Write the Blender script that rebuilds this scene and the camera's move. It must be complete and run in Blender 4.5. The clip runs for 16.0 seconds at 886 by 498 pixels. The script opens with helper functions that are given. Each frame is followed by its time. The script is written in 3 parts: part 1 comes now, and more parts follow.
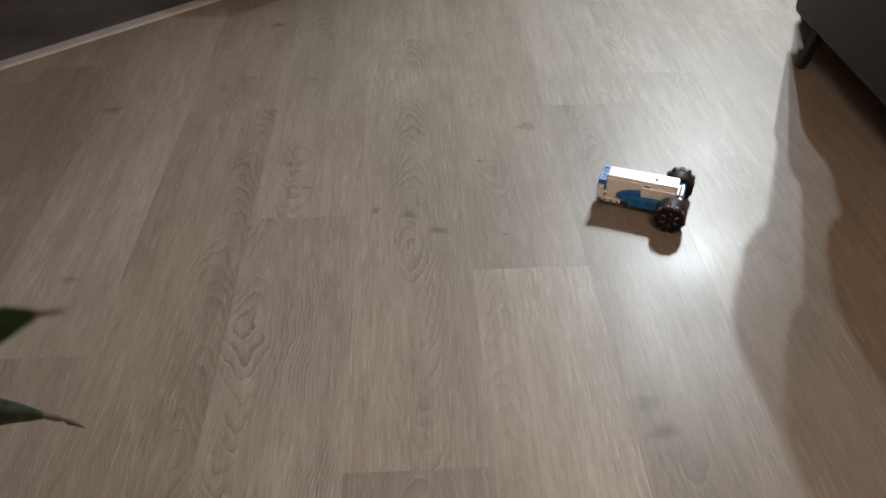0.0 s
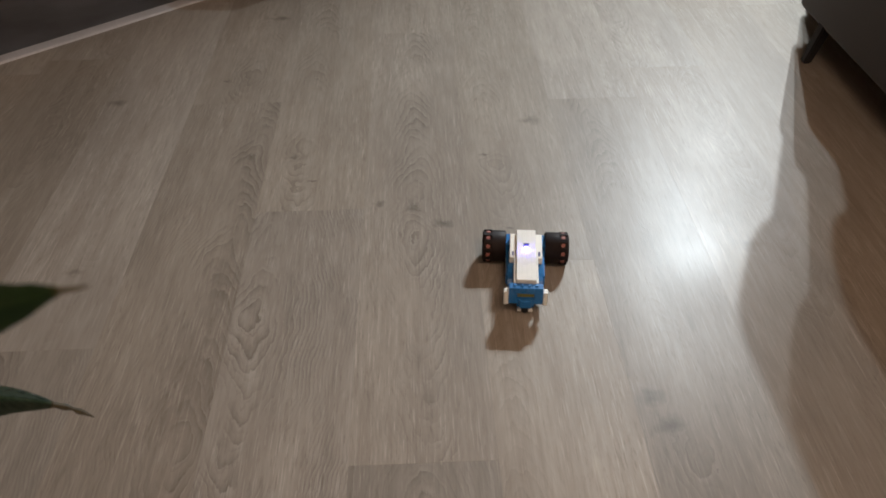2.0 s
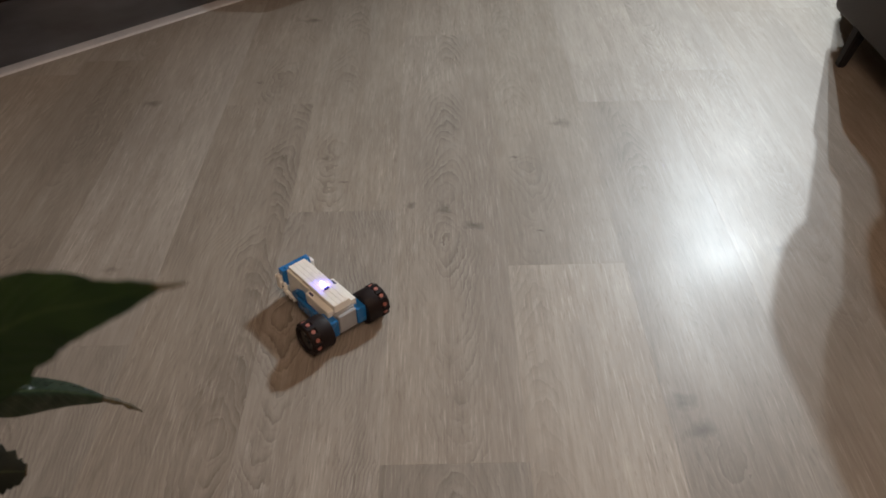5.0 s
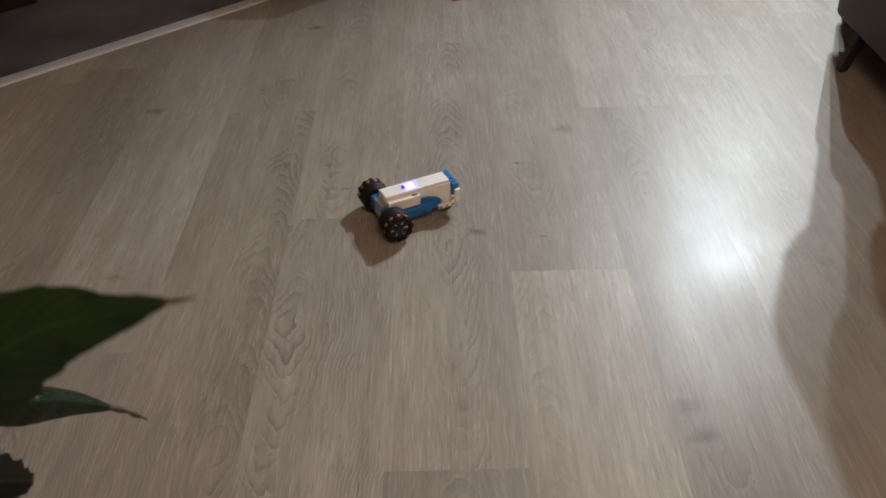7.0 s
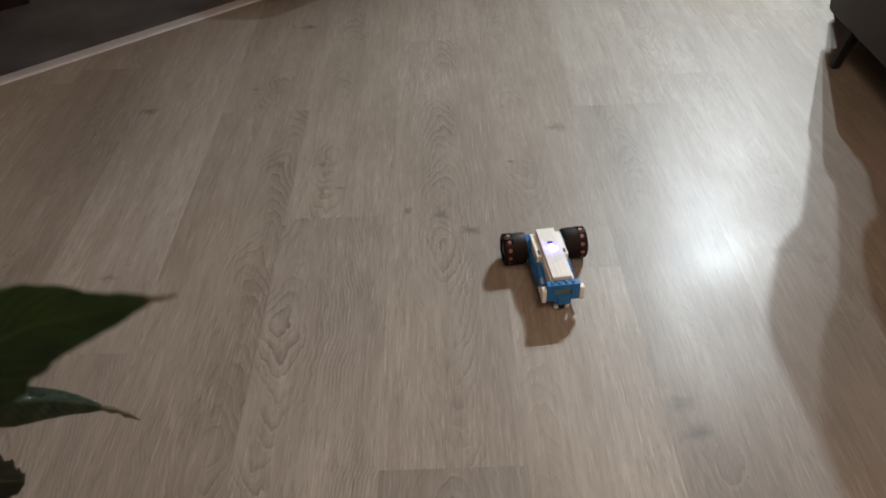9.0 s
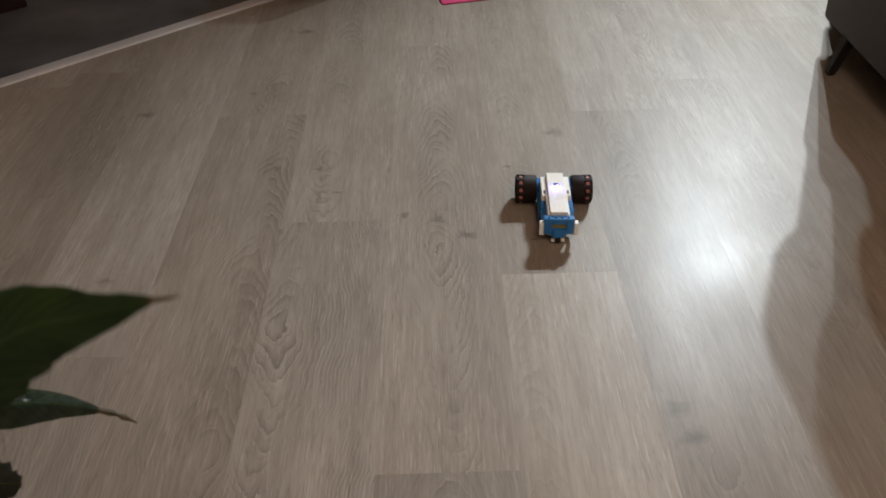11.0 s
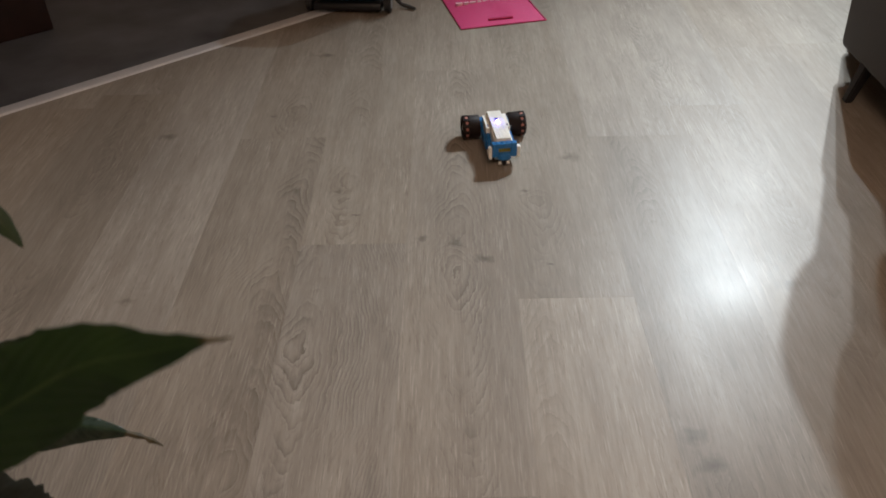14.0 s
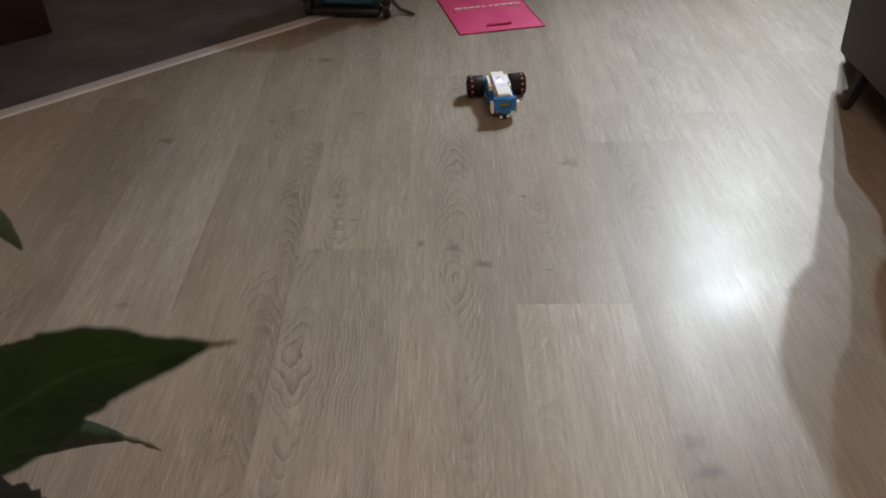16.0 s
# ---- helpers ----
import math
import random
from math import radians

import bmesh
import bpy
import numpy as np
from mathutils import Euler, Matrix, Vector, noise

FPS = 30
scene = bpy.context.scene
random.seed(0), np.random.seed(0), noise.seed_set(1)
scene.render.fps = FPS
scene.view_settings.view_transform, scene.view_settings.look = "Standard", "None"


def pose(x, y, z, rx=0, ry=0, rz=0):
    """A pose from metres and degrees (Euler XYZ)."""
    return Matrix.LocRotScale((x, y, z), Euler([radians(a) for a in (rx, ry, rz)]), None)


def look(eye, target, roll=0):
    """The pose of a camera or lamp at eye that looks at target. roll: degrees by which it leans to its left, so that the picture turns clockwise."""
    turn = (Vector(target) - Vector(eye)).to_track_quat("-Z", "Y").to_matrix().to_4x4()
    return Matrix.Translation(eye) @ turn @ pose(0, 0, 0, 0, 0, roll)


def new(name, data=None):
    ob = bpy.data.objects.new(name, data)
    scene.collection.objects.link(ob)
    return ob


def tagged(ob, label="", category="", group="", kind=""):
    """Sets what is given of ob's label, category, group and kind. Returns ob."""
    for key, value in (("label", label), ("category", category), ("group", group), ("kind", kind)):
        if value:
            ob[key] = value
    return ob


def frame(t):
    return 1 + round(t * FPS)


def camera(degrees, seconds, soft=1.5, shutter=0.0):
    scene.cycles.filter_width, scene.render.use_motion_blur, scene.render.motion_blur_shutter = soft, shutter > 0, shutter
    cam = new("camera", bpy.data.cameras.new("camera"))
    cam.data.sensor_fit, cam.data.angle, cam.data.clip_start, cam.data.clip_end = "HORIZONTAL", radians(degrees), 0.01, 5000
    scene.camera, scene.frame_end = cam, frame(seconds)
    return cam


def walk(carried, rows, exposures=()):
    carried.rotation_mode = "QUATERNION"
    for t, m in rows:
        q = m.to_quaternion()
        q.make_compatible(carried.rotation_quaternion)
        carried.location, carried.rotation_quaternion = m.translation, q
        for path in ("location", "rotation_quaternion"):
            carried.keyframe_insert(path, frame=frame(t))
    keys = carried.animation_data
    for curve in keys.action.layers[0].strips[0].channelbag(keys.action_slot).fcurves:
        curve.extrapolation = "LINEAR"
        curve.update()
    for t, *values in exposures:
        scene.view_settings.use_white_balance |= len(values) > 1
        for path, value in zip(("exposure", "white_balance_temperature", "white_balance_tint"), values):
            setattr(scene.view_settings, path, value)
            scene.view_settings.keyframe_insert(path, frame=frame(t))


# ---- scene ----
cam = camera(57.1, 16.0, soft=1.8)
cam.data.dof.use_dof, cam.data.dof.focus_distance, cam.data.dof.aperture_fstop = True, 1.35, 17.0

PATH = [
    (0, (0.018, -0.114, 0.869), (0.07, 1.441, -0.387), -0.8),
    (0.5, (0.015, -0.115, 0.868), (0.061, 1.44, -0.389), -0.8),
    (1, (0.013, -0.116, 0.867), (0.057, 1.438, -0.391), -0.7),
    (1.5, (0.013, -0.116, 0.866), (0.058, 1.436, -0.395), -0.8),
    (2, (0.013, -0.115, 0.865), (0.06, 1.434, -0.399), -0.8),
    (2.5, (0.014, -0.116, 0.866), (0.056, 1.435, -0.396), -0.9),
    (3, (0.01, -0.115, 0.867), (0.045, 1.437, -0.394), -0.9),
    (3.5, (0.004, -0.118, 0.867), (0.023, 1.431, -0.398), -0.8),
    (4, (0.0, -0.118, 0.866), (0.007, 1.43, -0.4), -0.9),
    (6.5, (0.0, -0.121, 0.874), (-0.023, 1.441, -0.375), -2.1),
    (7, (0.0, -0.12, 0.872), (-0.016, 1.441, -0.378), -1.9),
    (7.5, (0.002, -0.122, 0.873), (-0.009, 1.439, -0.378), -1.8),
    (8, (0.003, -0.122, 0.871), (-0.004, 1.438, -0.38), -1.9),
    (8.5, (0.003, -0.121, 0.871), (-0.002, 1.439, -0.381), -1.9),
    (9, (0.003, -0.121, 0.872), (-0.003, 1.438, -0.38), -2.0),
    (11.5, (0.002, -0.123, 0.873), (0.006, 1.446, -0.367), -1.5),
    (12, (0.001, -0.123, 0.875), (-0.002, 1.449, -0.362), -1.6),
    (12.5, (-0.003, -0.123, 0.876), (-0.02, 1.455, -0.353), -1.7),
    (13, (-0.005, -0.123, 0.88), (-0.035, 1.464, -0.338), -1.8),
    (13.5, (-0.004, -0.125, 0.882), (-0.037, 1.469, -0.325), -1.8),
    (14, (-0.004, -0.126, 0.883), (-0.033, 1.471, -0.32), -1.7),
    (14.5, (-0.004, -0.126, 0.882), (-0.032, 1.471, -0.322), -1.6),
    (15, (-0.004, -0.125, 0.883), (-0.031, 1.471, -0.322), -1.6),
    (15.5, (-0.005, -0.126, 0.881), (-0.031, 1.472, -0.322), -1.5),
    (16, (-0.006, -0.125, 0.882), (-0.028, 1.48, -0.311), -1.3),
]
walk(cam, [(t, look(eye, target, roll)) for t, eye, target, roll in PATH])

# ---------------------------------------------------------------- world and lights
world = bpy.data.worlds.new("room_air")
scene.world = world
world.use_nodes = True
world.node_tree.nodes["Background"].inputs[0].default_value = (0.9, 0.95, 1.0, 1)
world.node_tree.nodes["Background"].inputs[1].default_value = 0.02
scene.view_settings.exposure = 0.0

LAMP, SPOT = Vector((1.320, 3.080, 2.60)), Vector((1.671, 4.055, 2.60))
BULBS = [(1.422, 3.046, 1.80, 208.0), (1.217, 3.024, 1.80, 88.0), (1.671, 4.055, 2.30, 172.0)]      # two bulbs of a pendant, one of a ceiling spot
for bx, by, bz, watts in BULBS:
    data = bpy.data.lights.new("bulb_light", "SPOT")
    data.energy, data.shadow_soft_size, data.color = watts, 0.012, (0.865, 0.965, 1.03)
    data.spot_size, data.spot_blend = radians(84), 1.0
    lamp = new("bulb_light", data)
    lamp.matrix_basis = look((bx, by, bz), (0.90, 0.80, 0.0))
# warm fill added behind the camera to lift the shadows, no lamp known there
data = bpy.data.lights.new("warm_fill_light", "POINT")
data.energy, data.shadow_soft_size, data.color = 58.5, 0.50, (1.0, 0.71, 0.53)
lamp = new("warm_fill_light", data)
lamp.location = (0.58, -0.60, 2.25)


# ---------------------------------------------------------------- node helpers
def material(name):
    m = bpy.data.materials.new(name)
    m.use_nodes = True
    return m, m.node_tree, m.node_tree.nodes["Principled BSDF"]


def node(tree, kind, *links, **props):
    """A node; each link is (input, value or output socket)."""
    n = tree.nodes.new(kind)
    for key, value in props.items():
        setattr(n, key, value)
    for key, value in links:
        if isinstance(value, bpy.types.NodeSocket):
            tree.links.new(value, n.inputs[key])
        else:
            n.inputs[key].default_value = value
    return n


def maths(tree, op, a, b=0.0, c=0.0):
    return node(tree, "ShaderNodeMath", (0, a), (1, b), (2, c), operation=op).outputs[0]


def mix(tree, f, a, b, how="MIX"):
    n = tree.nodes.new("ShaderNodeMix")
    n.data_type, n.blend_type = "RGBA", how
    for key, value in ((0, f), (6, a), (7, b)):
        if isinstance(value, bpy.types.NodeSocket):
            tree.links.new(value, n.inputs[key])
        else:
            n.inputs[key].default_value = value if key == 0 else (*value, 1.0)[:4]
    return n.outputs[2]


def ramp(tree, f, low, high, to_low=0.0, to_high=1.0):
    n = node(tree, "ShaderNodeMapRange", ("Value", f), ("From Min", low), ("From Max", high), ("To Min", to_low), ("To Max", to_high))
    n.clamp = True
    return n.outputs[0]


def texture(tree, vector, scale, detail=2.0, rough=0.5, stretch=None):
    if stretch:
        vector = node(tree, "ShaderNodeMapping", ("Vector", vector), ("Scale", stretch)).outputs[0]
    n = node(tree, "ShaderNodeTexNoise", ("Vector", vector), ("Scale", scale), ("Detail", detail), ("Roughness", rough))
    return n.outputs["Fac"]


def relief(tree, bsdf, height, strength, distance):
    n = node(tree, "ShaderNodeBump", ("Height", height), ("Strength", strength), ("Distance", distance))
    tree.links.new(n.outputs[0], bsdf.inputs["Normal"])


def simple(name, colour, rough, metal=0.0, grain=0.06, scale=60.0, bump=0.15, coat=0.0, spec=0.5):
    """Plain material with two scales of mottling and fine relief."""
    m, tree, bsdf = material(name)
    where = node(tree, "ShaderNodeTexCoord").outputs["Object"]
    fine, wide = texture(tree, where, scale, 4.0), texture(tree, where, scale * 0.15, 2.0)
    both = maths(tree, "ADD", maths(tree, "MULTIPLY", fine, 0.6), maths(tree, "MULTIPLY", wide, 0.4))
    dark = tuple(c * (1 - 2.2 * grain) for c in colour)
    light = tuple(min(1.0, c * (1 + 2.2 * grain)) for c in colour)
    tree.links.new(mix(tree, ramp(tree, both, 0.3, 0.7), dark, light), bsdf.inputs["Base Color"])
    tree.links.new(ramp(tree, wide, 0.3, 0.7, rough * 0.85, min(1.0, rough * 1.15)), bsdf.inputs["Roughness"])
    bsdf.inputs["Metallic"].default_value = metal
    bsdf.inputs["Coat Weight"].default_value = coat
    bsdf.inputs["Specular IOR Level"].default_value = spec
    if bump:
        relief(tree, bsdf, fine, bump, 0.001)
    return m


def glowing(name, colour, strength):
    m, tree, bsdf = material(name)
    bsdf.inputs["Base Color"].default_value = (*colour, 1)
    bsdf.inputs["Emission Color"].default_value = (*colour, 1)
    bsdf.inputs["Emission Strength"].default_value = strength
    return m


# ---------------------------------------------------------------- materials
# knots: place on the floor, half width, depth of tone
KNOTS = [(0.049, 1.016, 0.017, 0.55), (0.164, 0.997, 0.007, 0.6), (0.137, 1.235, 0.008, 0.6), (-0.193, 1.160, 0.009, 0.55), (-0.333, 1.908, 0.022, 0.55),
         (-0.643, 1.486, 0.020, 0.5), (0.332, 0.561, 0.022, 0.42), (0.318, 0.610, 0.020, 0.38), (-0.418, 1.570, 0.009, 0.55), (-0.064, 1.081, 0.010, 0.45),
         (-0.560, 0.917, 0.014, 0.35), (0.241, 1.360, 0.022, 0.40), (-0.002, 1.064, 0.014, 0.38), (0.560, 0.931, 0.024, 0.35), (-0.231, 1.245, 0.010, 0.40)]


def laminate_material():
    m, tree, bsdf = material("grey_oak_laminate")
    where = node(tree, "ShaderNodeTexCoord").outputs["Object"]
    info = node(tree, "ShaderNodeObjectInfo")
    luck = info.outputs["Random"]
    # each board's own heart (x, y), figure strength and tone, painted shade included, stand in its colour
    own_cut = node(tree, "ShaderNodeSeparateColor", (0, info.outputs["Color"]))
    strong = own_cut.outputs[2]
    luck_b = maths(tree, "FRACT", maths(tree, "MULTIPLY", luck, 17.31))
    luck_c = maths(tree, "FRACT", maths(tree, "MULTIPLY", luck, 53.77))
    shift = node(tree, "ShaderNodeCombineXYZ", (0, maths(tree, "MULTIPLY", luck, 31.0)), (1, maths(tree, "MULTIPLY", luck_b, 47.0)), (2, luck_c)).outputs[0]
    own = node(tree, "ShaderNodeVectorMath", (0, where), (1, shift), operation="ADD").outputs[0]
    split = node(tree, "ShaderNodeSeparateXYZ", (0, where))

    def plus(a, b):
        return maths(tree, "ADD", a, b)

    def times(a, b):
        return maths(tree, "MULTIPLY", a, b)
    # knots pull the grain round them
    spot = node(tree, "ShaderNodeNewGeometry").outputs["Position"]
    spot = node(tree, "ShaderNodeVectorMath", (0, spot), (1, node(tree, "ShaderNodeVectorMath", (0, node(tree, "ShaderNodeTexNoise", ("Vector", spot), ("Scale", 55.0), ("Detail", 4.0)).outputs["Color"]), (1, (0.022, 0.034, 0.0)), operation="MULTIPLY").outputs[0]), operation="ADD").outputs[0]
    marks, swell = 0.0, 0.0
    for kx, ky, wide, deep in KNOTS:
        off = node(tree, "ShaderNodeVectorMath", (0, spot), (1, (kx + 0.011, ky + 0.017, 0.0)), operation="SUBTRACT").outputs[0]
        off = node(tree, "ShaderNodeVectorMath", (0, off), (1, (0.58 / wide, 0.90 / wide, 0.0)), operation="MULTIPLY").outputs[0]
        gone = node(tree, "ShaderNodeVectorMath", (0, off), operation="LENGTH").outputs["Value"]
        marks = maths(tree, "MAXIMUM", marks, ramp(tree, gone, 0.05, 0.75, deep * 1.45, 0.0))
        swell = plus(swell, maths(tree, "POWER", ramp(tree, gone, 0.0, 4.5, 1.0, 0.0), 2.0))
    # growth rings cut lengthwise: nested arches on a wandering heart line, closing up into straight lines beside it
    sway = texture(tree, own, 1.0, 3.0, 0.55, (2.0, 4.2, 1.0))
    sway_fine = texture(tree, own, 1.0, 4.0, 0.6, (42.0, 13.0, 1.0))
    sway_wide = texture(tree, own, 1.0, 2.0, 0.5, (7.0, 2.2, 1.0))
    across = maths(tree, "SUBTRACT", split.outputs[0], maths(tree, "MULTIPLY_ADD", own_cut.outputs[0], 0.30, -0.15))
    across = plus(across, maths(tree, "MULTIPLY_ADD", sway, 0.070, -0.035))
    along = maths(tree, "SUBTRACT", split.outputs[1], maths(tree, "MULTIPLY_ADD", own_cut.outputs[1], 1.3, -0.65))
    along = maths(tree, "SQRT", maths(tree, "MULTIPLY_ADD", along, along, 0.0003))
    squared = times(across, across)
    bent = maths(tree, "DIVIDE", times(squared, 2100.0), maths(tree, "MULTIPLY_ADD", maths(tree, "ABSOLUTE", across), 9.0, 1.0))
    phase = plus(times(along, 26.0), bent)
    phase = plus(phase, plus(maths(tree, "MULTIPLY_ADD", sway_fine, 2.0, -1.0), maths(tree, "MULTIPLY_ADD", sway_wide, 1.5, -0.75)))
    phase = plus(phase, times(swell, 2.2))
    ring = maths(tree, "FRACT", phase)
    late = maths(tree, "MAXIMUM", maths(tree, "POWER", ring, 2.8), times(maths(tree, "POWER", maths(tree, "FRACT", times(phase, 2.37)), 3.0), 0.55))                     # dark late wood, ending sharply
    early = ramp(tree, ring, 0.0, 0.25, 0.8, 0.0)              # pale early wood just after
    patchy = ramp(tree, texture(tree, own, 1.0, 3.0, 0.6, (18.0, 5.0, 1.0)), 0.40, 0.62)
    middle = ramp(tree, maths(tree, "ABSOLUTE", across), 0.024, 0.055, 1.0, ramp(tree, strong, 0.82, 1.0, 0.22, 0.80))
    body = times(times(patchy, middle), strong)
    figure = times(late, body)
    # fine lengthwise grain
    grain = texture(tree, own, 1.0, 5.0, 0.62, (150.0, 12.0, 1.0))
    hairs = texture(tree, own, 1.0, 3.0, 0.6, (420.0, 16.0, 1.0))
    streak = texture(tree, own, 1.0, 3.0, 0.6, (34.0, 1.1, 1.0))
    clouds = texture(tree, own, 1.0, 4.0, 0.6, (9.0, 3.2, 1.0))
    broad = texture(tree, own, 1.0, 3.0, 0.55, (4.0, 1.8, 1.0))
    lively = plus(times(ramp(tree, texture(tree, own, 1.0, 2.0, 0.5, (6.0, 2.4, 1.0)), 0.38, 0.62), 0.7), 0.3)      # where the pores stand open
    pale = times(ramp(tree, hairs, 0.55, 0.68), lively)
    dashes = times(ramp(tree, texture(tree, own, 1.0, 3.0, 0.7, (300.0, 30.0, 1.0)), 0.55, 0.68), lively)
    base = mix(tree, luck_b, (0.342, 0.298, 0.248), (0.332, 0.300, 0.258))
    base = mix(tree, ramp(tree, clouds, 0.34, 0.70, 0.0, 0.62), base, (0.240, 0.206, 0.170))
    base = mix(tree, ramp(tree, streak, 0.40, 0.66, 0.0, 0.40), base, (0.205, 0.172, 0.141))
    base = mix(tree, ramp(tree, broad, 0.48, 0.70, 0.0, 0.42), base, (0.180, 0.154, 0.128))
    base = mix(tree, ramp(tree, grain, 0.38, 0.68, 0.0, 0.38), base, (0.165, 0.136, 0.110))
    base = mix(tree, times(dashes, 0.50), base, (0.130, 0.104, 0.082))
    base = mix(tree, times(pale, 0.42), base, (0.50, 0.45, 0.39))
    base = mix(tree, times(times(early, body), 0.34), base, (0.40, 0.360, 0.310))
    base = mix(tree, times(figure, 0.90), base, (0.118, 0.096, 0.076))
    base = mix(tree, marks, base, (0.090, 0.073, 0.060))
    tone = node(tree, "ShaderNodeHueSaturation", ("Value", times(info.outputs["Alpha"], 1.06)), ("Saturation", maths(tree, "MULTIPLY_ADD", luck, 0.2, 0.9)), ("Color", base))
    tree.links.new(tone.outputs[0], bsdf.inputs["Base Color"])
    rough = plus(ramp(tree, clouds, 0.3, 0.7, 0.40, 0.46), times(figure, 0.06))
    tree.links.new(rough, bsdf.inputs["Roughness"])
    bsdf.inputs["Specular IOR Level"].default_value = 0.24
    bsdf.inputs["Coat Weight"].default_value, bsdf.inputs["Coat Roughness"].default_value = 0.028, 0.17
    ridge = plus(times(grain, 0.7), maths(tree, "SUBTRACT", times(hairs, 0.35), times(figure, 0.6)))
    relief(tree, bsdf, ridge, 0.20, 0.0013)
    tree.links.new(bsdf.inputs["Normal"].links[0].from_socket, bsdf.inputs["Coat Normal"])
    return m


def leaf_material(name, deep, light, rough):
    m, tree, bsdf = material(name)
    where = node(tree, "ShaderNodeTexCoord").outputs["UV"]
    at = node(tree, "ShaderNodeTexCoord").outputs["Object"]
    split = node(tree, "ShaderNodeSeparateXYZ", (0, where))
    away = maths(tree, "ABSOLUTE", maths(tree, "SUBTRACT", split.outputs[0], 0.5))
    veins = maths(tree, "SINE", maths(tree, "MULTIPLY", maths(tree, "SUBTRACT", split.outputs[1], maths(tree, "MULTIPLY", away, 0.35)), 110.0))
    base = mix(tree, ramp(tree, texture(tree, at, 90.0, 4.0), 0.3, 0.7), deep, light)
    base = mix(tree, ramp(tree, veins, 0.75, 1.0, 0.0, 0.25), base, tuple(c * 1.5 for c in light))
    base = mix(tree, ramp(tree, away, 0.0, 0.03, 0.45, 0.0), base, (0.10, 0.14, 0.05))
    base = mix(tree, ramp(tree, split.outputs[1], 0.95, 1.0), base, (0.10, 0.065, 0.03))
    tree.links.new(base, bsdf.inputs["Base Color"])
    bsdf.inputs["Roughness"].default_value = rough
    bsdf.inputs["Subsurface Weight"].default_value = 0.0
    relief(tree, bsdf, veins, 0.15, 0.0006)
    return m


def fabric_material():
    m, tree, bsdf = material("charcoal_upholstery")
    where = node(tree, "ShaderNodeTexCoord").outputs["Object"]
    weave = texture(tree, where, 700.0, 2.0)
    slubs = texture(tree, where, 1.0, 3.0, 0.6, (60.0, 60.0, 400.0))
    wide = texture(tree, where, 7.0, 3.0)
    base = mix(tree, ramp(tree, slubs, 0.3, 0.7), (0.015, 0.012, 0.0115), (0.034, 0.027, 0.025))
    base = mix(tree, ramp(tree, wide, 0.3, 0.7, 0.0, 0.45), base, (0.021, 0.017, 0.016))
    tree.links.new(base, bsdf.inputs["Base Color"])
    bsdf.inputs["Roughness"].default_value = 0.92
    bsdf.inputs["Sheen Weight"].default_value = 0.25
    relief(tree, bsdf, weave, 0.5, 0.001)
    return m


def plaster(name, colour):
    return simple(name, colour, 0.85, grain=0.02, scale=25.0, bump=0.25)


LAMINATE = laminate_material()
TILE = simple("dark_polished_tile", (0.092, 0.094, 0.102), 0.30, grain=0.25, scale=7.0, bump=0.05, spec=0.16)
ALUMINIUM = simple("brushed_aluminium", (0.66, 0.66, 0.68), 0.42, metal=0.35, grain=0.05, scale=180.0)
WALL_PAINT = plaster("warm_white_wall", (0.58, 0.53, 0.47))
CEILING_PAINT = plaster("ceiling_white", (0.80, 0.79, 0.76))
FABRIC = fabric_material()
BLACK_WOOD = simple("black_stained_wood", (0.012, 0.010, 0.010), 0.42, grain=0.15, scale=80.0)
CABINET_WOOD = simple("dark_reddish_veneer", (0.020, 0.007, 0.005), 0.45, grain=0.25, scale=22.0)
PINK = simple("pink_nonwoven", (0.60, 0.048, 0.180), 0.55, grain=0.07, scale=900.0, bump=0.4)
PINK_DARK = simple("pink_seam", (0.46, 0.022, 0.11), 0.65, grain=0.10, scale=700.0, bump=0.4)
PRINT = simple("white_print", (0.80, 0.55, 0.62), 0.6, grain=0.03, scale=300.0)
NAVY = simple("petrol_blue_cloth", (0.016, 0.070, 0.120), 0.55, grain=0.12, scale=500.0, bump=0.4)
BLACK_PLASTIC = simple("black_plastic", (0.010, 0.010, 0.012), 0.35, grain=0.08, scale=200.0)
STRAP_GREY = simple("grey_webbing", (0.055, 0.052, 0.050), 0.85, grain=0.15, scale=600.0, bump=0.5)
TOY_WHITE = simple("white_toy_plastic", (0.84, 0.825, 0.77), 0.30, grain=0.012, scale=120.0, bump=0.03)
TOY_BLUE = simple("blue_toy_plastic", (0.018, 0.155, 0.42), 0.28, grain=0.03, scale=120.0, bump=0.03)
TOY_DARK_BLUE = simple("dark_blue_button", (0.02, 0.025, 0.14), 0.3, grain=0.03, scale=120.0, bump=0.0)
TOY_GREY = simple("light_grey_toy_plastic", (0.33, 0.34, 0.36), 0.32, grain=0.03, scale=120.0, bump=0.03)
TOY_YELLOW = simple("olive_yellow_plate", (0.30, 0.25, 0.05), 0.4, grain=0.08, scale=300.0)
RUBBER = simple("black_rubber", (0.012, 0.0065, 0.006), 0.6, grain=0.12, scale=400.0, bump=0.2, spec=0.22)
TREAD_PEG = simple("dusty_rose_peg", (0.36, 0.13, 0.10), 0.5, grain=0.08, scale=400.0)
CHROME = simple("polished_metal_pin", (0.72, 0.72, 0.74), 0.18, metal=1.0, grain=0.02, scale=300.0)
LED_GLOW = glowing("blue_white_led", (0.11, 0.09, 1.0), 140.0)
LEAF = leaf_material("leaf_green", (0.009, 0.030, 0.007), (0.022, 0.050, 0.012), 0.50)
# leaf green darkened: the shade over the ragged leaf is in its colour
LEAF_SHADED = leaf_material("withered_leaf_in_shade", (0.004, 0.008, 0.003), (0.009, 0.014, 0.006), 0.7)
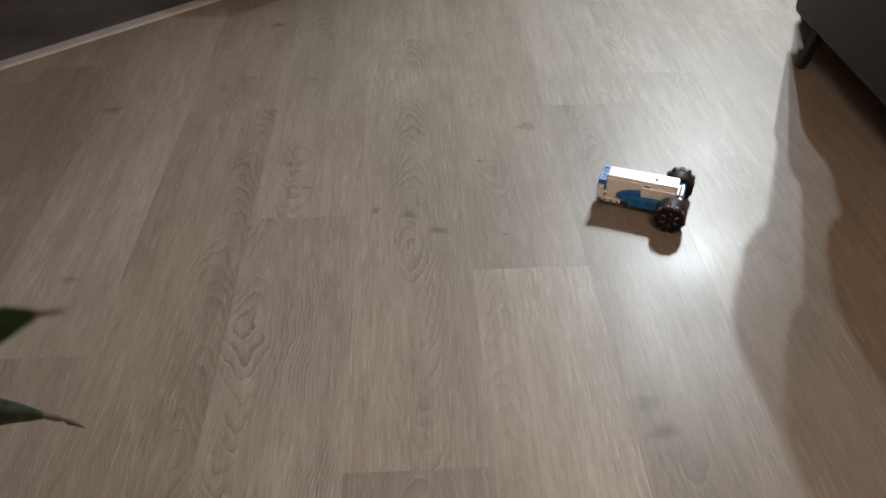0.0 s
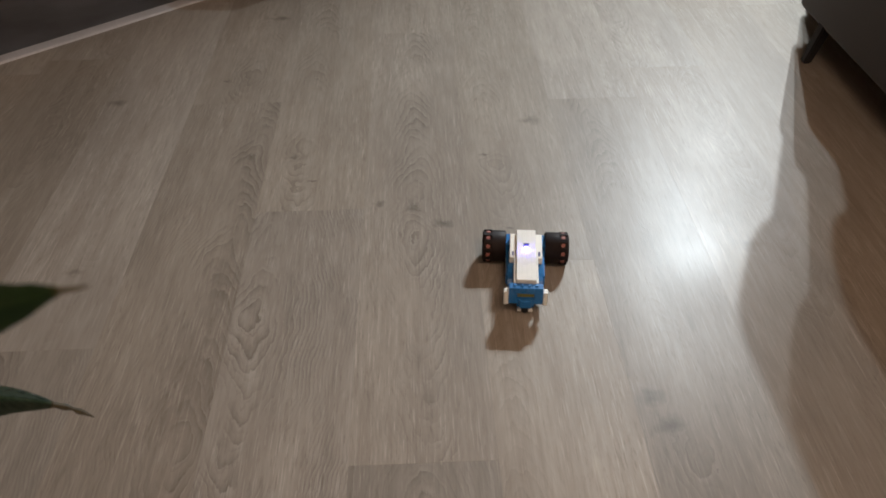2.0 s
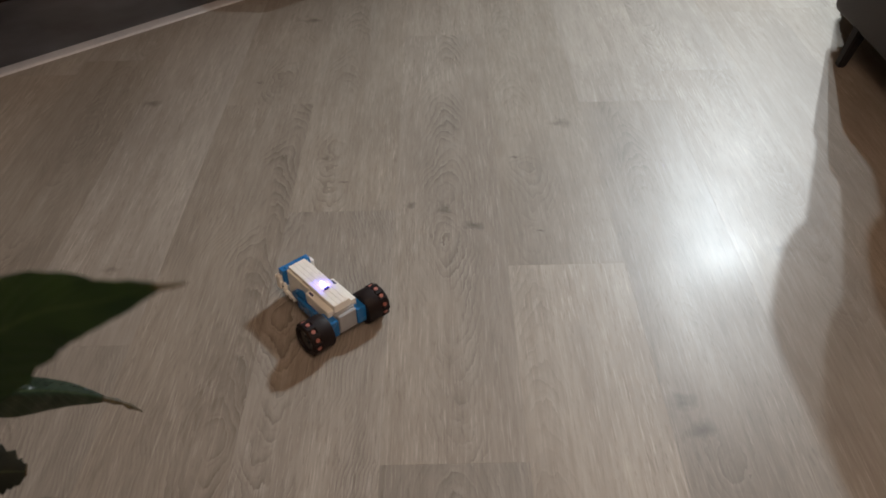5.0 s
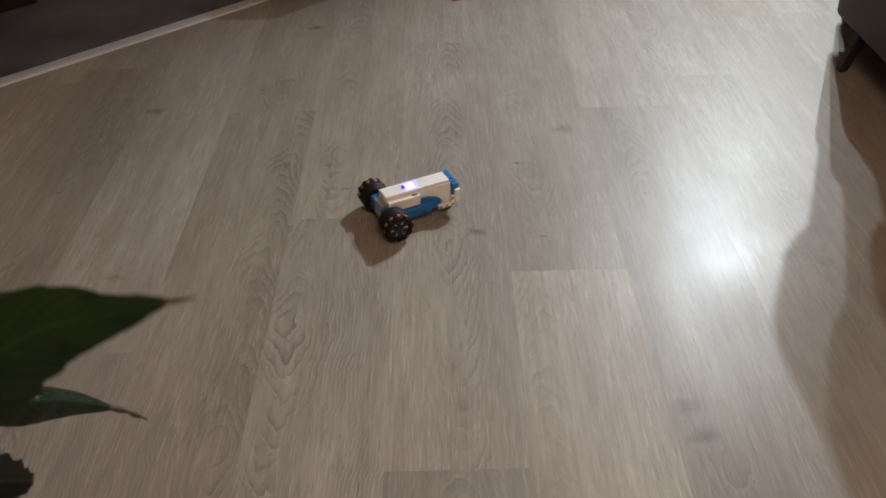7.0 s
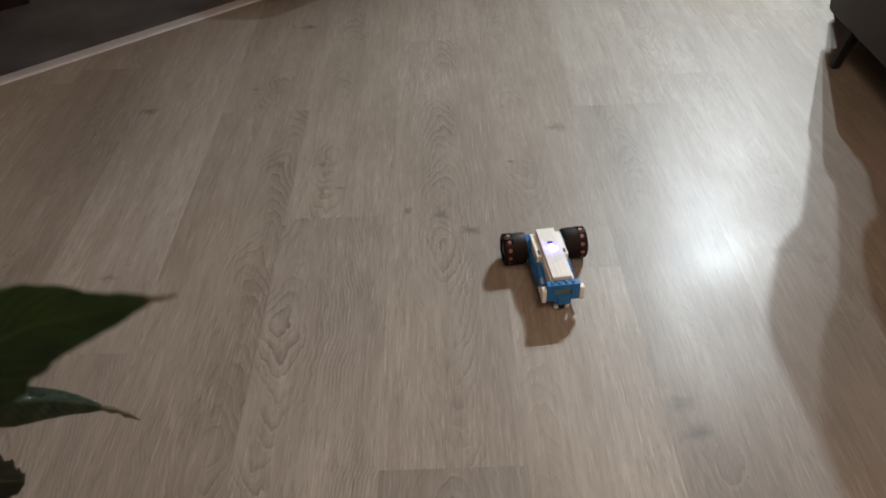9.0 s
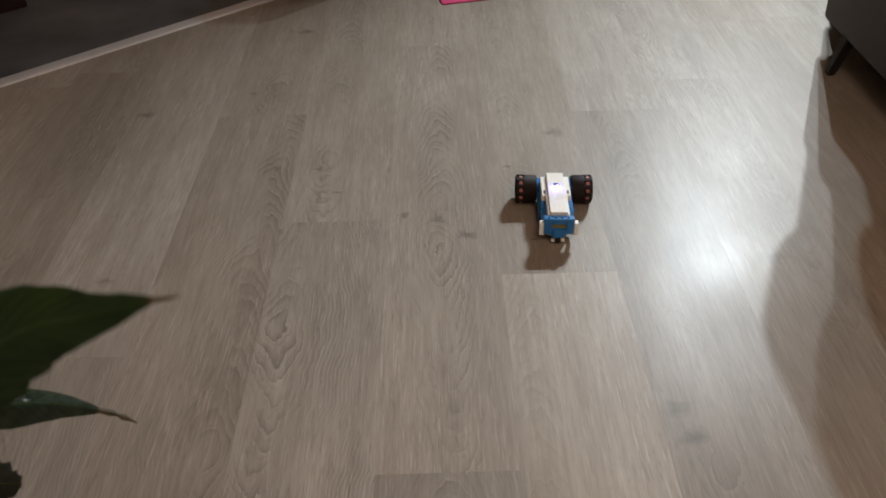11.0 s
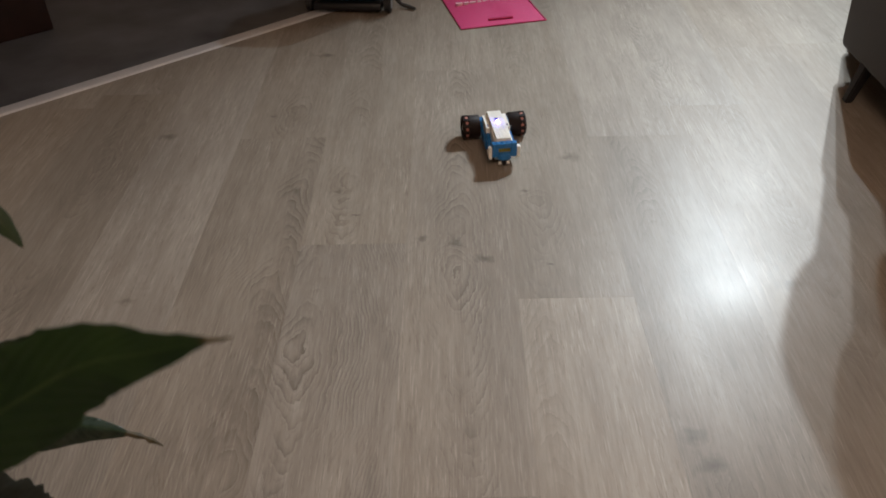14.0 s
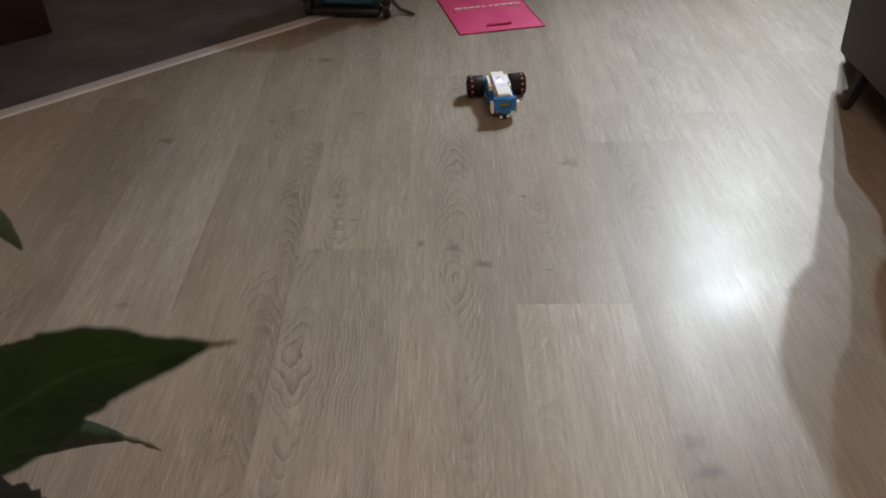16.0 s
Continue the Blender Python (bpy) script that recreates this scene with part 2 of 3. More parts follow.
# glossy, and lightened so that sheen and backlight stand in the colour
LEAF_GLOSS = leaf_material("glossy_leaf_sheen_tint", (0.022, 0.040, 0.024), (0.050, 0.072, 0.048), 0.22)
LEAF_DRY = simple("dry_leaf_tip", (0.055, 0.045, 0.022), 0.7, grain=0.25, scale=900.0, bump=0.5)
STEM = simple("plant_stem", (0.045, 0.070, 0.022), 0.5, grain=0.15, scale=200.0)
POT = simple("terracotta", (0.34, 0.15, 0.085), 0.8, grain=0.08, scale=60.0, bump=0.4)
SOIL = simple("potting_soil", (0.022, 0.015, 0.010), 0.95, grain=0.3, scale=150.0, bump=1.0)
BRASS = simple("satin_nickel", (0.55, 0.53, 0.50), 0.3, metal=1.0)
BULB = glowing("lit_bulb_glass", (1.0, 0.97, 0.92), 6.0)


# ---------------------------------------------------------------- mesh helpers
def part(name, bm, mat, parent=None, label=""):
    bmesh.ops.recalc_face_normals(bm, faces=bm.faces)
    mesh = bpy.data.meshes.new(name)
    bm.to_mesh(mesh)
    bm.free()
    mesh.materials.append(mat)
    ob = new(name, mesh)
    ob.parent = parent
    return tagged(ob, label)


def empty(name, m, label, category, group="", kind=""):
    ob = new(name)
    ob.empty_display_size = 0.05
    ob.matrix_basis = m
    return tagged(ob, label, category, group, kind)


def box(bm, x0, x1, y0, y1, z0, z1, bevel=0.0, segments=2):
    made = bmesh.ops.create_cube(bm, size=1.0)["verts"]
    for v in made:
        v.co = Vector(((x0 + x1) / 2 + v.co.x * (x1 - x0), (y0 + y1) / 2 + v.co.y * (y1 - y0), (z0 + z1) / 2 + v.co.z * (z1 - z0)))
    if bevel:
        edges = list({e for v in made for e in v.link_edges})
        bmesh.ops.bevel(bm, geom=edges, offset=bevel, segments=segments, profile=0.5, affect="EDGES")
    return bm


def boxed(*args, **more):
    return box(bmesh.new(), *args, **more)


def tube(bm, centre, axis, radius, length, sides=24, radius_b=None):
    """A cylinder or cone about an axis through centre."""
    turn = Vector((0, 0, 1)).rotation_difference(Vector(axis)).to_matrix().to_4x4()
    bmesh.ops.create_cone(bm, cap_ends=True, segments=sides, radius1=radius, radius2=radius if radius_b is None else radius_b,
                          depth=length, matrix=Matrix.Translation(centre) @ turn)
    return bm


def lathe(bm, profile, axis="Y", sides=32):
    """Turns (radius, along) pairs about an axis."""
    rings = []
    for r, a in profile:
        ring = []
        for i in range(sides):
            c, s = math.cos(2 * math.pi * i / sides), math.sin(2 * math.pi * i / sides)
            ring.append(bm.verts.new((r * c, a, r * s) if axis == "Y" else (r * c, r * s, a)))
        rings.append(ring)
    for low, high in zip(rings, rings[1:]):
        for i in range(sides):
            bm.faces.new((low[i], low[(i + 1) % sides], high[(i + 1) % sides], high[i]))
    bm.faces.new(rings[0]), bm.faces.new(rings[-1])
    return bm


def slab(outline, z0, z1, bevel=0.0):
    """A flat plate with an outline in x and y."""
    bm = bmesh.new()
    low = [bm.verts.new((x, y, z0)) for x, y in outline]
    face = bm.faces.new(low)
    top = bmesh.ops.extrude_face_region(bm, geom=[face])["geom"]
    for v in top:
        if isinstance(v, bmesh.types.BMVert):
            v.co.z = z1
    if bevel:
        bmesh.ops.bevel(bm, geom=[e for e in bm.edges if abs(e.verts[0].co.z - e.verts[1].co.z) < 1e-6 and e.verts[0].co.z > (z0 + z1) / 2],
                        offset=bevel, segments=2, affect="EDGES")
    return bm


def rod(points, radii, sides=8):
    """A bent tapering rod through points."""
    bm, rings = bmesh.new(), []
    for i, p in enumerate(points):
        ahead = (Vector(points[min(i + 1, len(points) - 1)]) - Vector(points[max(i - 1, 0)])).normalized()
        side = ahead.cross(Vector((0.3, 0.9, 0.2))).normalized()
        up = ahead.cross(side)
        rings.append([bm.verts.new(Vector(p) + radii[i] * (math.cos(2 * math.pi * k / sides) * side + math.sin(2 * math.pi * k / sides) * up)) for k in range(sides)])
    for low, high in zip(rings, rings[1:]):
        for k in range(sides):
            bm.faces.new((low[k], low[(k + 1) % sides], high[(k + 1) % sides], high[k]))
    bm.faces.new(rings[0]), bm.faces.new(rings[-1])
    return bm


def smooth(ob, angle=40):
    for p in ob.data.polygons:
        p.use_smooth = True
    ob.data.set_sharp_from_angle(angle=radians(angle))
    return ob


# ---------------------------------------------------------------- the room
X0, X1, Y0, Y1, TOP = -3.0, 3.4, -1.7, 4.7, 2.6
EDGE = Vector((-1.071, 1.606))          # a point on the threshold
ALONG = Vector((0.754, 0.657))          # its direction
BEYOND = Vector((-0.657, 0.754))        # towards the tiles


def cut(poly, spot, way):
    """Keeps the part of a polygon that lies behind the line through spot, seen along way."""
    out = []
    for a, b in zip(poly, poly[1:] + poly[:1]):
        da, db = (Vector(a) - spot).dot(way), (Vector(b) - spot).dot(way)
        if da <= 0:
            out.append(a)
        if da * db < 0:
            k = da / (da - db)
            out.append((a[0] + (b[0] - a[0]) * k, a[1] + (b[1] - a[1]) * k))
    return out


def room():
    for name, args in (("wall_north", (X0 - 0.2, X1 + 0.2, Y1, Y1 + 0.2)), ("wall_south", (X0 - 0.2, X1 + 0.2, Y0 - 0.2, Y0)),
                       ("wall_west", (X0 - 0.2, X0, Y0, Y1)), ("wall_east", (X1, X1 + 0.2, Y0, Y1))):
        tagged(part(name, boxed(*args, -0.1, TOP), WALL_PAINT), "plain warm white painted plaster wall", "wall", kind="structure")
    tagged(part("ceiling", boxed(X0 - 0.2, X1 + 0.2, Y0 - 0.2, Y1 + 0.2, TOP, TOP + 0.15), CEILING_PAINT), "plain white painted ceiling", "ceiling", kind="structure")
    tile = part("tile_floor", slab(cut([(X0, Y0), (X1, Y0), (X1, Y1), (X0, Y1)], EDGE, -BEYOND), -0.03, -0.001), TILE)
    tagged(tile, "dark grey polished stone tile floor past the metal strip", "floor", kind="structure")
    # low domed metal strip over the joint
    bm = bmesh.new()
    shape = [(-0.006, 0.0), (-0.002, 0.0034), (0.004, 0.0046), (0.017, 0.0050), (0.030, 0.0046), (0.036, 0.0034), (0.040, 0.0)]
    rows = []
    for p in (EDGE - ALONG * 2.54, EDGE + ALONG * 4.68):
        rows.append([bm.verts.new((p.x + BEYOND.x * u, p.y + BEYOND.y * u, z)) for u, z in shape])
    for i in range(len(shape)):
        k = (i + 1) % len(shape)
        bm.faces.new((rows[0][i], rows[1][i], rows[1][k], rows[0][k]))
    bm.faces.new(rows[0]), bm.faces.new(rows[1])
    tagged(part("threshold_strip", bm, ALUMINIUM), "thin brushed aluminium threshold strip between laminate and tiles", "threshold strip", kind="structure")


# ---------------------------------------------------------------- the toy robot
AXLE, RADIUS, TRACK = 0.0265, 0.0265, 0.0505


def wheel(parent, side):
    """One wheel; the origin on its hub, its axis along y, side +1 or -1 pointing outwards."""
    hub = empty("wheel", pose(0, side * TRACK, AXLE), "", "")
    hub.parent = parent
    s = side
    bm = bmesh.new()
    lathe(bm, [(0.010, -0.0190 * s), (0.0246, -0.0190 * s), (0.0257, -0.0170 * s), (0.0257, 0.0035 * s), (0.0243, 0.0050 * s), (0.0243, 0.0165 * s), (0.0225, 0.0190 * s), (0.0182, 0.0185 * s), (0.0172, 0.0140 * s)], sides=40)
    smooth(part("tyre", bm, RUBBER, hub, "glossy black rubber tyre"), 30)
    bm = bmesh.new()
    for i in range(11):                      # tread lugs on the outer half
        a = 2 * math.pi * i / 11
        lug = bmesh.new()
        box(lug, -0.0034, 0.0034, -0.0068, 0.0068, 0, 0.0030, 0.0008, 1)
        lug.transform(Matrix.Rotation(a, 4, "Y") @ Matrix.Translation((0, 0.0105 * s, 0.0235)))
        tmp = bpy.data.meshes.new("lug")
        lug.to_mesh(tmp)
        lug.free()
        bm.from_mesh(tmp)
        bpy.data.meshes.remove(tmp)
    part("tread", bm, RUBBER, hub, "row of raised black tread lugs")
    for i in range(11):
        a = 2 * math.pi * (i + 0.5) / 11
        bm = bmesh.new()
        tube(bm, (0, 0.0095 * s, 0.0246), (0, 0, 1), 0.0032, 0.0022, 12)
        bm.transform(Matrix.Rotation(a, 4, "Y"))
        part("tread_peg", bm, TREAD_PEG, hub, "small dusty rose peg between tread lugs")
    bm = bmesh.new()
    lathe(bm, [(0.0177, 0.0125 * s), (0.0168, 0.0150 * s), (0.0080, 0.0140 * s), (0.0065, 0.0175 * s), (0.0030, 0.0180 * s)], sides=28)
    smooth(part("rim", bm, BLACK_PLASTIC, hub, "black plastic rim"), 30)
    for i in range(6):
        a = 2 * math.pi * i / 6
        bm = bmesh.new()
        box(bm, -0.0009, 0.0009, 0.0140, 0.0160, 0.0090, 0.0162, 0.0003, 1)
        if s < 0:
            bm.transform(Matrix.Diagonal((1, -1, 1, 1)))
        bm.transform(Matrix.Rotation(a, 4, "Y"))
        part("spoke", bm, CHROME, hub, "bright metallic spoke")
    return hub


def toy_robot():
    bot = empty("toy_robot", pose(0, 0, 0), "small white and blue toy robot car with two black wheels", "toy robot")
    bm = bmesh.new()
    box(bm, -0.002, 0.121, -0.0150, 0.0150, 0.047, 0.0605, 0.0012)
    for y in (-0.0112, -0.0037, 0.0037, 0.0112):
        box(bm, -0.001, 0.1205, y - 0.0034, y + 0.0034, 0.0602, 0.0609, 0.0002, 1)
    part("top_cover", bm, TOY_WHITE, bot, "ribbed white plastic top cover")
    for s in (-1, 1):
        lo, hi = sorted((s * 0.0152, s * 0.0255))
        part("shoulder", boxed(0.000, 0.060, lo, hi, 0.034, 0.0535, 0.0014), TOY_WHITE, bot, "white plastic shoulder block")
        lo, hi = sorted((s * 0.0152, s * 0.0186))
        part("side_wall", boxed(0.0605, 0.1215, lo, hi, 0.014, 0.0560, 0.0012), TOY_WHITE, bot, "white plastic side wall")
        # blue panel, straight at the back and running to a rounded point at the front
        outline = [(0.058, 0.018), (0.058, 0.0420), (0.068, 0.0425), (0.080, 0.0405), (0.092, 0.0360), (0.099, 0.0310), (0.101, 0.0280), (0.099, 0.0250), (0.090, 0.0205), (0.078, 0.018)]
        bm = slab(outline, 0.0, 0.0087, 0.0016)
        bm.transform(Matrix(((1, 0, 0, 0), (0, 0, s, s * 0.0186), (0, 1, 0, 0), (0, 0, 0, 1))))
        part("side_panel", bm, TOY_BLUE, bot, "pointed blue plastic side panel")
        lo, hi = sorted((s * 0.0180, s * 0.0305))
        part("lower_panel", boxed(0.002, 0.080, lo, hi, 0.013, 0.0335, 0.0025), TOY_BLUE, bot, "blue plastic lower panel")
        bm = bmesh.new()
        lo, hi = sorted((s * 0.0235, s * 0.0300))
        box(bm, 0.092, 0.124, lo, hi, 0.0135, 0.0215, 0.0016)
        box(bm, 0.1165, 0.1238, lo + 0.0002, hi - 0.0002, 0.0210, 0.0345, 0.0016)
        beam = part("beam", bm, TOY_WHITE, bot, "white L-shaped beam with round black holes")
        for x, z in ((0.0965, 0.0175), (0.1080, 0.0175), (0.1195, 0.0175), (0.1200, 0.0295)):
            part("hole", tube(bmesh.new(), (x, s * 0.0300, z), (0, 1, 0), 0.0019, 0.0008, 12), BLACK_PLASTIC, beam, "round black hole")
        part("hole", tube(bmesh.new(), (0.064, s * 0.0305, 0.0185), (0, 1, 0), 0.0019, 0.0008, 12), BLACK_PLASTIC, bot, "round black hole")
        part("slot", boxed(0.0455, 0.0555, s * 0.0205 - 0.0016, s * 0.0205 + 0.0016, 0.0534, 0.0541), TOY_DARK_BLUE, bot, "narrow dark blue slot")
        lo, hi = sorted((s * 0.0258, s * 0.0330))
        part("bumper_wing", boxed(0.1235, 0.1345, lo, hi, 0.0220, 0.0470, 0.0016), TOY_WHITE, bot, "white bumper side piece")
        part("axle_block", boxed(-0.014, 0.016, min(s * 0.016, s * 0.0335), max(s * 0.016, s * 0.0335), 0.013, 0.043, 0.003), TOY_BLUE, bot, "blue motor block")
    part("chassis", boxed(-0.006, 0.120, -0.0178, 0.0178, 0.010, 0.0468, 0.002), TOY_GREY, bot, "grey plastic inner chassis")
    part("rear_housing", boxed(-0.013, -0.0062, -0.0155, 0.0155, 0.014, 0.046, 0.002), TOY_GREY, bot, "grey plastic rear housing")
    # blue nose with a window
    bm = bmesh.new()
    box(bm, 0.1218, 0.1345, -0.0256, -0.0125, 0.0245, 0.0555, 0.0012)
    box(bm, 0.1218, 0.1345, 0.0125, 0.0256, 0.0245, 0.0555, 0.0012)
    box(bm, 0.1218, 0.1345, -0.0130, 0.0130, 0.0445, 0.0553, 0.0012)
    box(bm, 0.1218, 0.1345, -0.0130, 0.0130, 0.0185, 0.0340, 0.0012)
    nose = part("nose", bm, TOY_BLUE, bot, "blue plastic nose with a window")
    for y in (-0.0165, -0.0055, 0.0055, 0.0165):
        part("stud", tube(bmesh.new(), (0.1275, y, 0.0562), (0, 0, 1), 0.0024, 0.0018, 12), TOY_BLUE, nose, "small round blue stud")
    part("plate", boxed(0.1240, 0.1290, -0.0128, 0.0128, 0.0335, 0.0450), TOY_YELLOW, bot, "olive yellow plate")
    part("chin", boxed(0.1330, 0.1385, -0.0095, 0.0095, 0.0185, 0.0345, 0.0022), TOY_BLUE, bot, "blue plastic chin block")
    part("castor_fork", boxed(0.1200, 0.1300, -0.0040, 0.0040, 0.0080, 0.0190, 0.001), BLACK_PLASTIC, bot, "black castor mount")
    bm = bmesh.new()
    bmesh.ops.create_uvsphere(bm, u_segments=20, v_segments=12, radius=0.0055, matrix=Matrix.Translation((0.126, 0, 0.0055)))
    smooth(part("castor_ball", bm, BLACK_PLASTIC, bot, "small black castor ball"))
    for s in (-1, 1):
        part("castor_pin", tube(bmesh.new(), (0.1275, s * 0.0085, 0.0070), (0, 1, 0), 0.0036, 0.0060, 12), TOY_WHITE, bot, "short light grey pin")
    bm = bmesh.new()
    bmesh.ops.create_uvsphere(bm, u_segments=16, v_segments=8, radius=1.0, matrix=Matrix.Translation((0.050, 0, 0.0625)) @ Matrix.Diagonal((0.0056, 0.0023, 0.0030, 1)))
    smooth(part("led", bm, LED_GLOW, bot, "glowing blue-white indicator light"))
    part("button", boxed(0.0350, 0.0400, -0.0042, 0.0042, 0.0615, 0.0630, 0.0006, 1), TOY_DARK_BLUE, bot, "small dark blue button")
    part("axle", tube(bmesh.new(), (0, 0, AXLE), (0, 1, 0), 0.0025, 0.09, 10), BLACK_PLASTIC, bot, "black axle")
    return bot, wheel(bot, 1), wheel(bot, -1)


# ---------------------------------------------------------------- sofa
def sofa():
    s = empty("sofa", pose(1.012, 1.890, 0), "dark charcoal upholstered sofa on splayed black legs", "sofa")
    lean = Matrix(((1, 0, -0.088, 0), (0, 1, -0.060, 0), (0, 0, 1, 0), (0, 0, 0, 1)))      # the side leans outwards as it rises
    base = boxed(0.0, 0.95, -1.95, 0.0, 0.042, 0.44, 0.020, 4)
    base.transform(lean)
    smooth(part("base", base, FABRIC, s, "charcoal upholstered base"))
    rail = boxed(-0.073, 0.10, -1.81, -0.142, 0.068, 0.44, 0.020, 4)
    rail.transform(lean)
    smooth(part("side_rail", rail, FABRIC, s, "padded charcoal lower side rail"))
    # the back: a thick panel whose upper far corner is well rounded
    round_top = [(-0.10 + 0.10 * math.sin(a), 0.750 + 0.10 * math.cos(a)) for a in [i * math.pi / 24 for i in range(13)]]
    back = slab([(-1.948, 0.43), (-1.948, 0.850)] + round_top + [(0.0, 0.43)], 0.0, 0.24)
    bmesh.ops.bevel(back, geom=[e for e in back.edges if abs(e.verts[0].co.z - e.verts[1].co.z) < 1e-6], offset=0.012, segments=2, affect="EDGES")
    back.transform(Matrix(((0, 0, 1, 0.001), (1, 0, 0, 0), (0, 1, 0, 0), (0, 0, 0, 1))))
    back.transform(lean)
    smooth(part("backrest", back, FABRIC, s, "tall rounded charcoal backrest"))
    roll = boxed(-0.034, 0.235, -1.940, -0.004, 0.700, 0.856, 0.055, 5)
    roll.transform(lean)
    smooth(part("top_roll", roll, FABRIC, s, "padded charcoal roll along the top of the back"))
    for y0, y1 in ((-1.70, -0.98), (-0.97, -0.25)):
        smooth(part("seat_cushion", boxed(0.23, 0.97, y0, y1, 0.43, 0.55, 0.04, 4), FABRIC, s, "charcoal seat cushion"))
    for y0, y1 in ((-0.235, -0.004), (-1.946, -1.715)):
        smooth(part("armrest", boxed(0.20, 0.95, y0, y1, 0.425, 0.61, 0.05, 5), FABRIC, s, "charcoal armrest"))
    part("seam", rod([(-0.042, -0.03, 0.45), (-0.042, -1.9, 0.45)], [0.003, 0.003]), FABRIC, s, "stitched welt")
    for x, y, dx, dy in ((-0.064, -0.280, -0.039, -0.025), (-0.064, -1.69, -0.039, 0.025), (0.930, -0.280, 0.039, -0.025), (0.930, -1.69, 0.039, 0.025)):
        bm = bmesh.new()
        top = [bm.verts.new((x + a, y + b, 0.088)) for a, b in ((-0.012, -0.016), (0.014, -0.016), (0.014, 0.016), (-0.012, 0.016))]
        low = [bm.verts.new((x + dx + a, y + dy + b, 0.0)) for a, b in ((-0.009, -0.011), (0.009, -0.011), (0.009, 0.011), (-0.009, 0.011))]
        for i in range(4):
            bm.faces.new((top[i], top[(i + 1) % 4], low[(i + 1) % 4], low[i]))
        bm.faces.new(top), bm.faces.new(low)
        bmesh.ops.bevel(bm, geom=list(bm.edges), offset=0.003, segments=2, affect="EDGES")
        part("leg", bm, BLACK_WOOD, s, "splayed tapered black wooden leg")
    # added block that fills the dark gap and stops light leaking under the base
    smooth(part("under_light_block", boxed(0.012, 0.93, -1.94, -0.008, 0.004, 0.0418, 0.002), BLACK_WOOD, s, "added black block that stops light under the sofa"))


# ---------------------------------------------------------------- cabinet
def cabinet():
    turn = math.degrees(math.atan2(ALONG.y, ALONG.x))
    c = empty("cabinet", pose(-1.150, 2.140, -0.001, 0, 0, turn), "dark reddish-brown wooden cabinet on the tiles", "cabinet")
    part("body", boxed(-0.90, 0.0, 0.022, 0.42, 0.0, 0.85, 0.003), CABINET_WOOD, c, "dark reddish-brown veneered body")
    for x0, x1 in ((-0.898, -0.452), (-0.448, -0.002)):
        part("door", boxed(x0, x1, 0.0, 0.020, 0.002, 0.82, 0.002), CABINET_WOOD, c)


# ---------------------------------------------------------------- pink bag
def pink_bag():
    b = empty("shopping_bag", pose(0.114, 2.237, 0.0, 0, 0, 12.9), "flat pink fabric carrier bag lying on the laminate", "bag")
    n = 14
    random.seed(5)

    def sheet(z, puff, inset):
        bm = bmesh.new()
        grid = []
        for i in range(n + 1):
            for j in range(n + 1):
                u, v = i / n, j / n
                x = (-0.125 + inset) + (0.250 - 2 * inset) * u
                y = (-0.150 + inset) + (0.50 - 2 * inset) * v
                e = min(u, 1 - u, v, 1 - v) * 4
                h = z + puff * min(1, e) * (0.55 + 0.75 * noise.noise(Vector((x * 17 + y * 6, y * 13, 3.1))))
                grid.append(bm.verts.new((x, y, h)))
        for i in range(n):
            for j in range(n):
                a = i * (n + 1) + j
                bm.faces.new((grid[a], grid[a + n + 1], grid[a + n + 2], grid[a + 1]))
        rim = [e for e in bm.edges if e.is_boundary]
        low = [v for v in bmesh.ops.extrude_edge_only(bm, edges=rim)["geom"] if isinstance(v, bmesh.types.BMVert)]
        for v in low:
            v.co.z = 0.0003
        return bm
    smooth(part("front_panel", sheet(0.0018, 0.012, 0.0012), PINK, b, "bright crumpled pink bag front"))
    rim = [(-0.124, -0.149), (0.124, -0.149), (0.124, 0.349), (-0.124, 0.349)]
    for (xa, ya), (xb, yb) in zip(rim, rim[1:] + rim[:1]):
        part("seam", rod([(xa, ya, 0.0020), ((xa + xb) / 2, (ya + yb) / 2, 0.0024), (xb, yb, 0.0020)], [0.0020, 0.0020, 0.0020], 6), PINK_DARK, b, "dark pink seam")
    part("handle_slot", boxed(-0.036, 0.036, -0.1165, -0.1095, 0.0040, 0.0105, 0.0015, 1), PINK_DARK, b, "dark stitched handle slot")
    x = -0.098
    for wide in (0.020, 0.014, 0.016, 0.012, 0.018, 0.010, 0.015, 0.020, 0.013, 0.016):
        part("print_bar", boxed(x, x + wide, 0.020, 0.029, 0.0040, 0.0118), PRINT, b, "white print")
        x += wide + 0.005


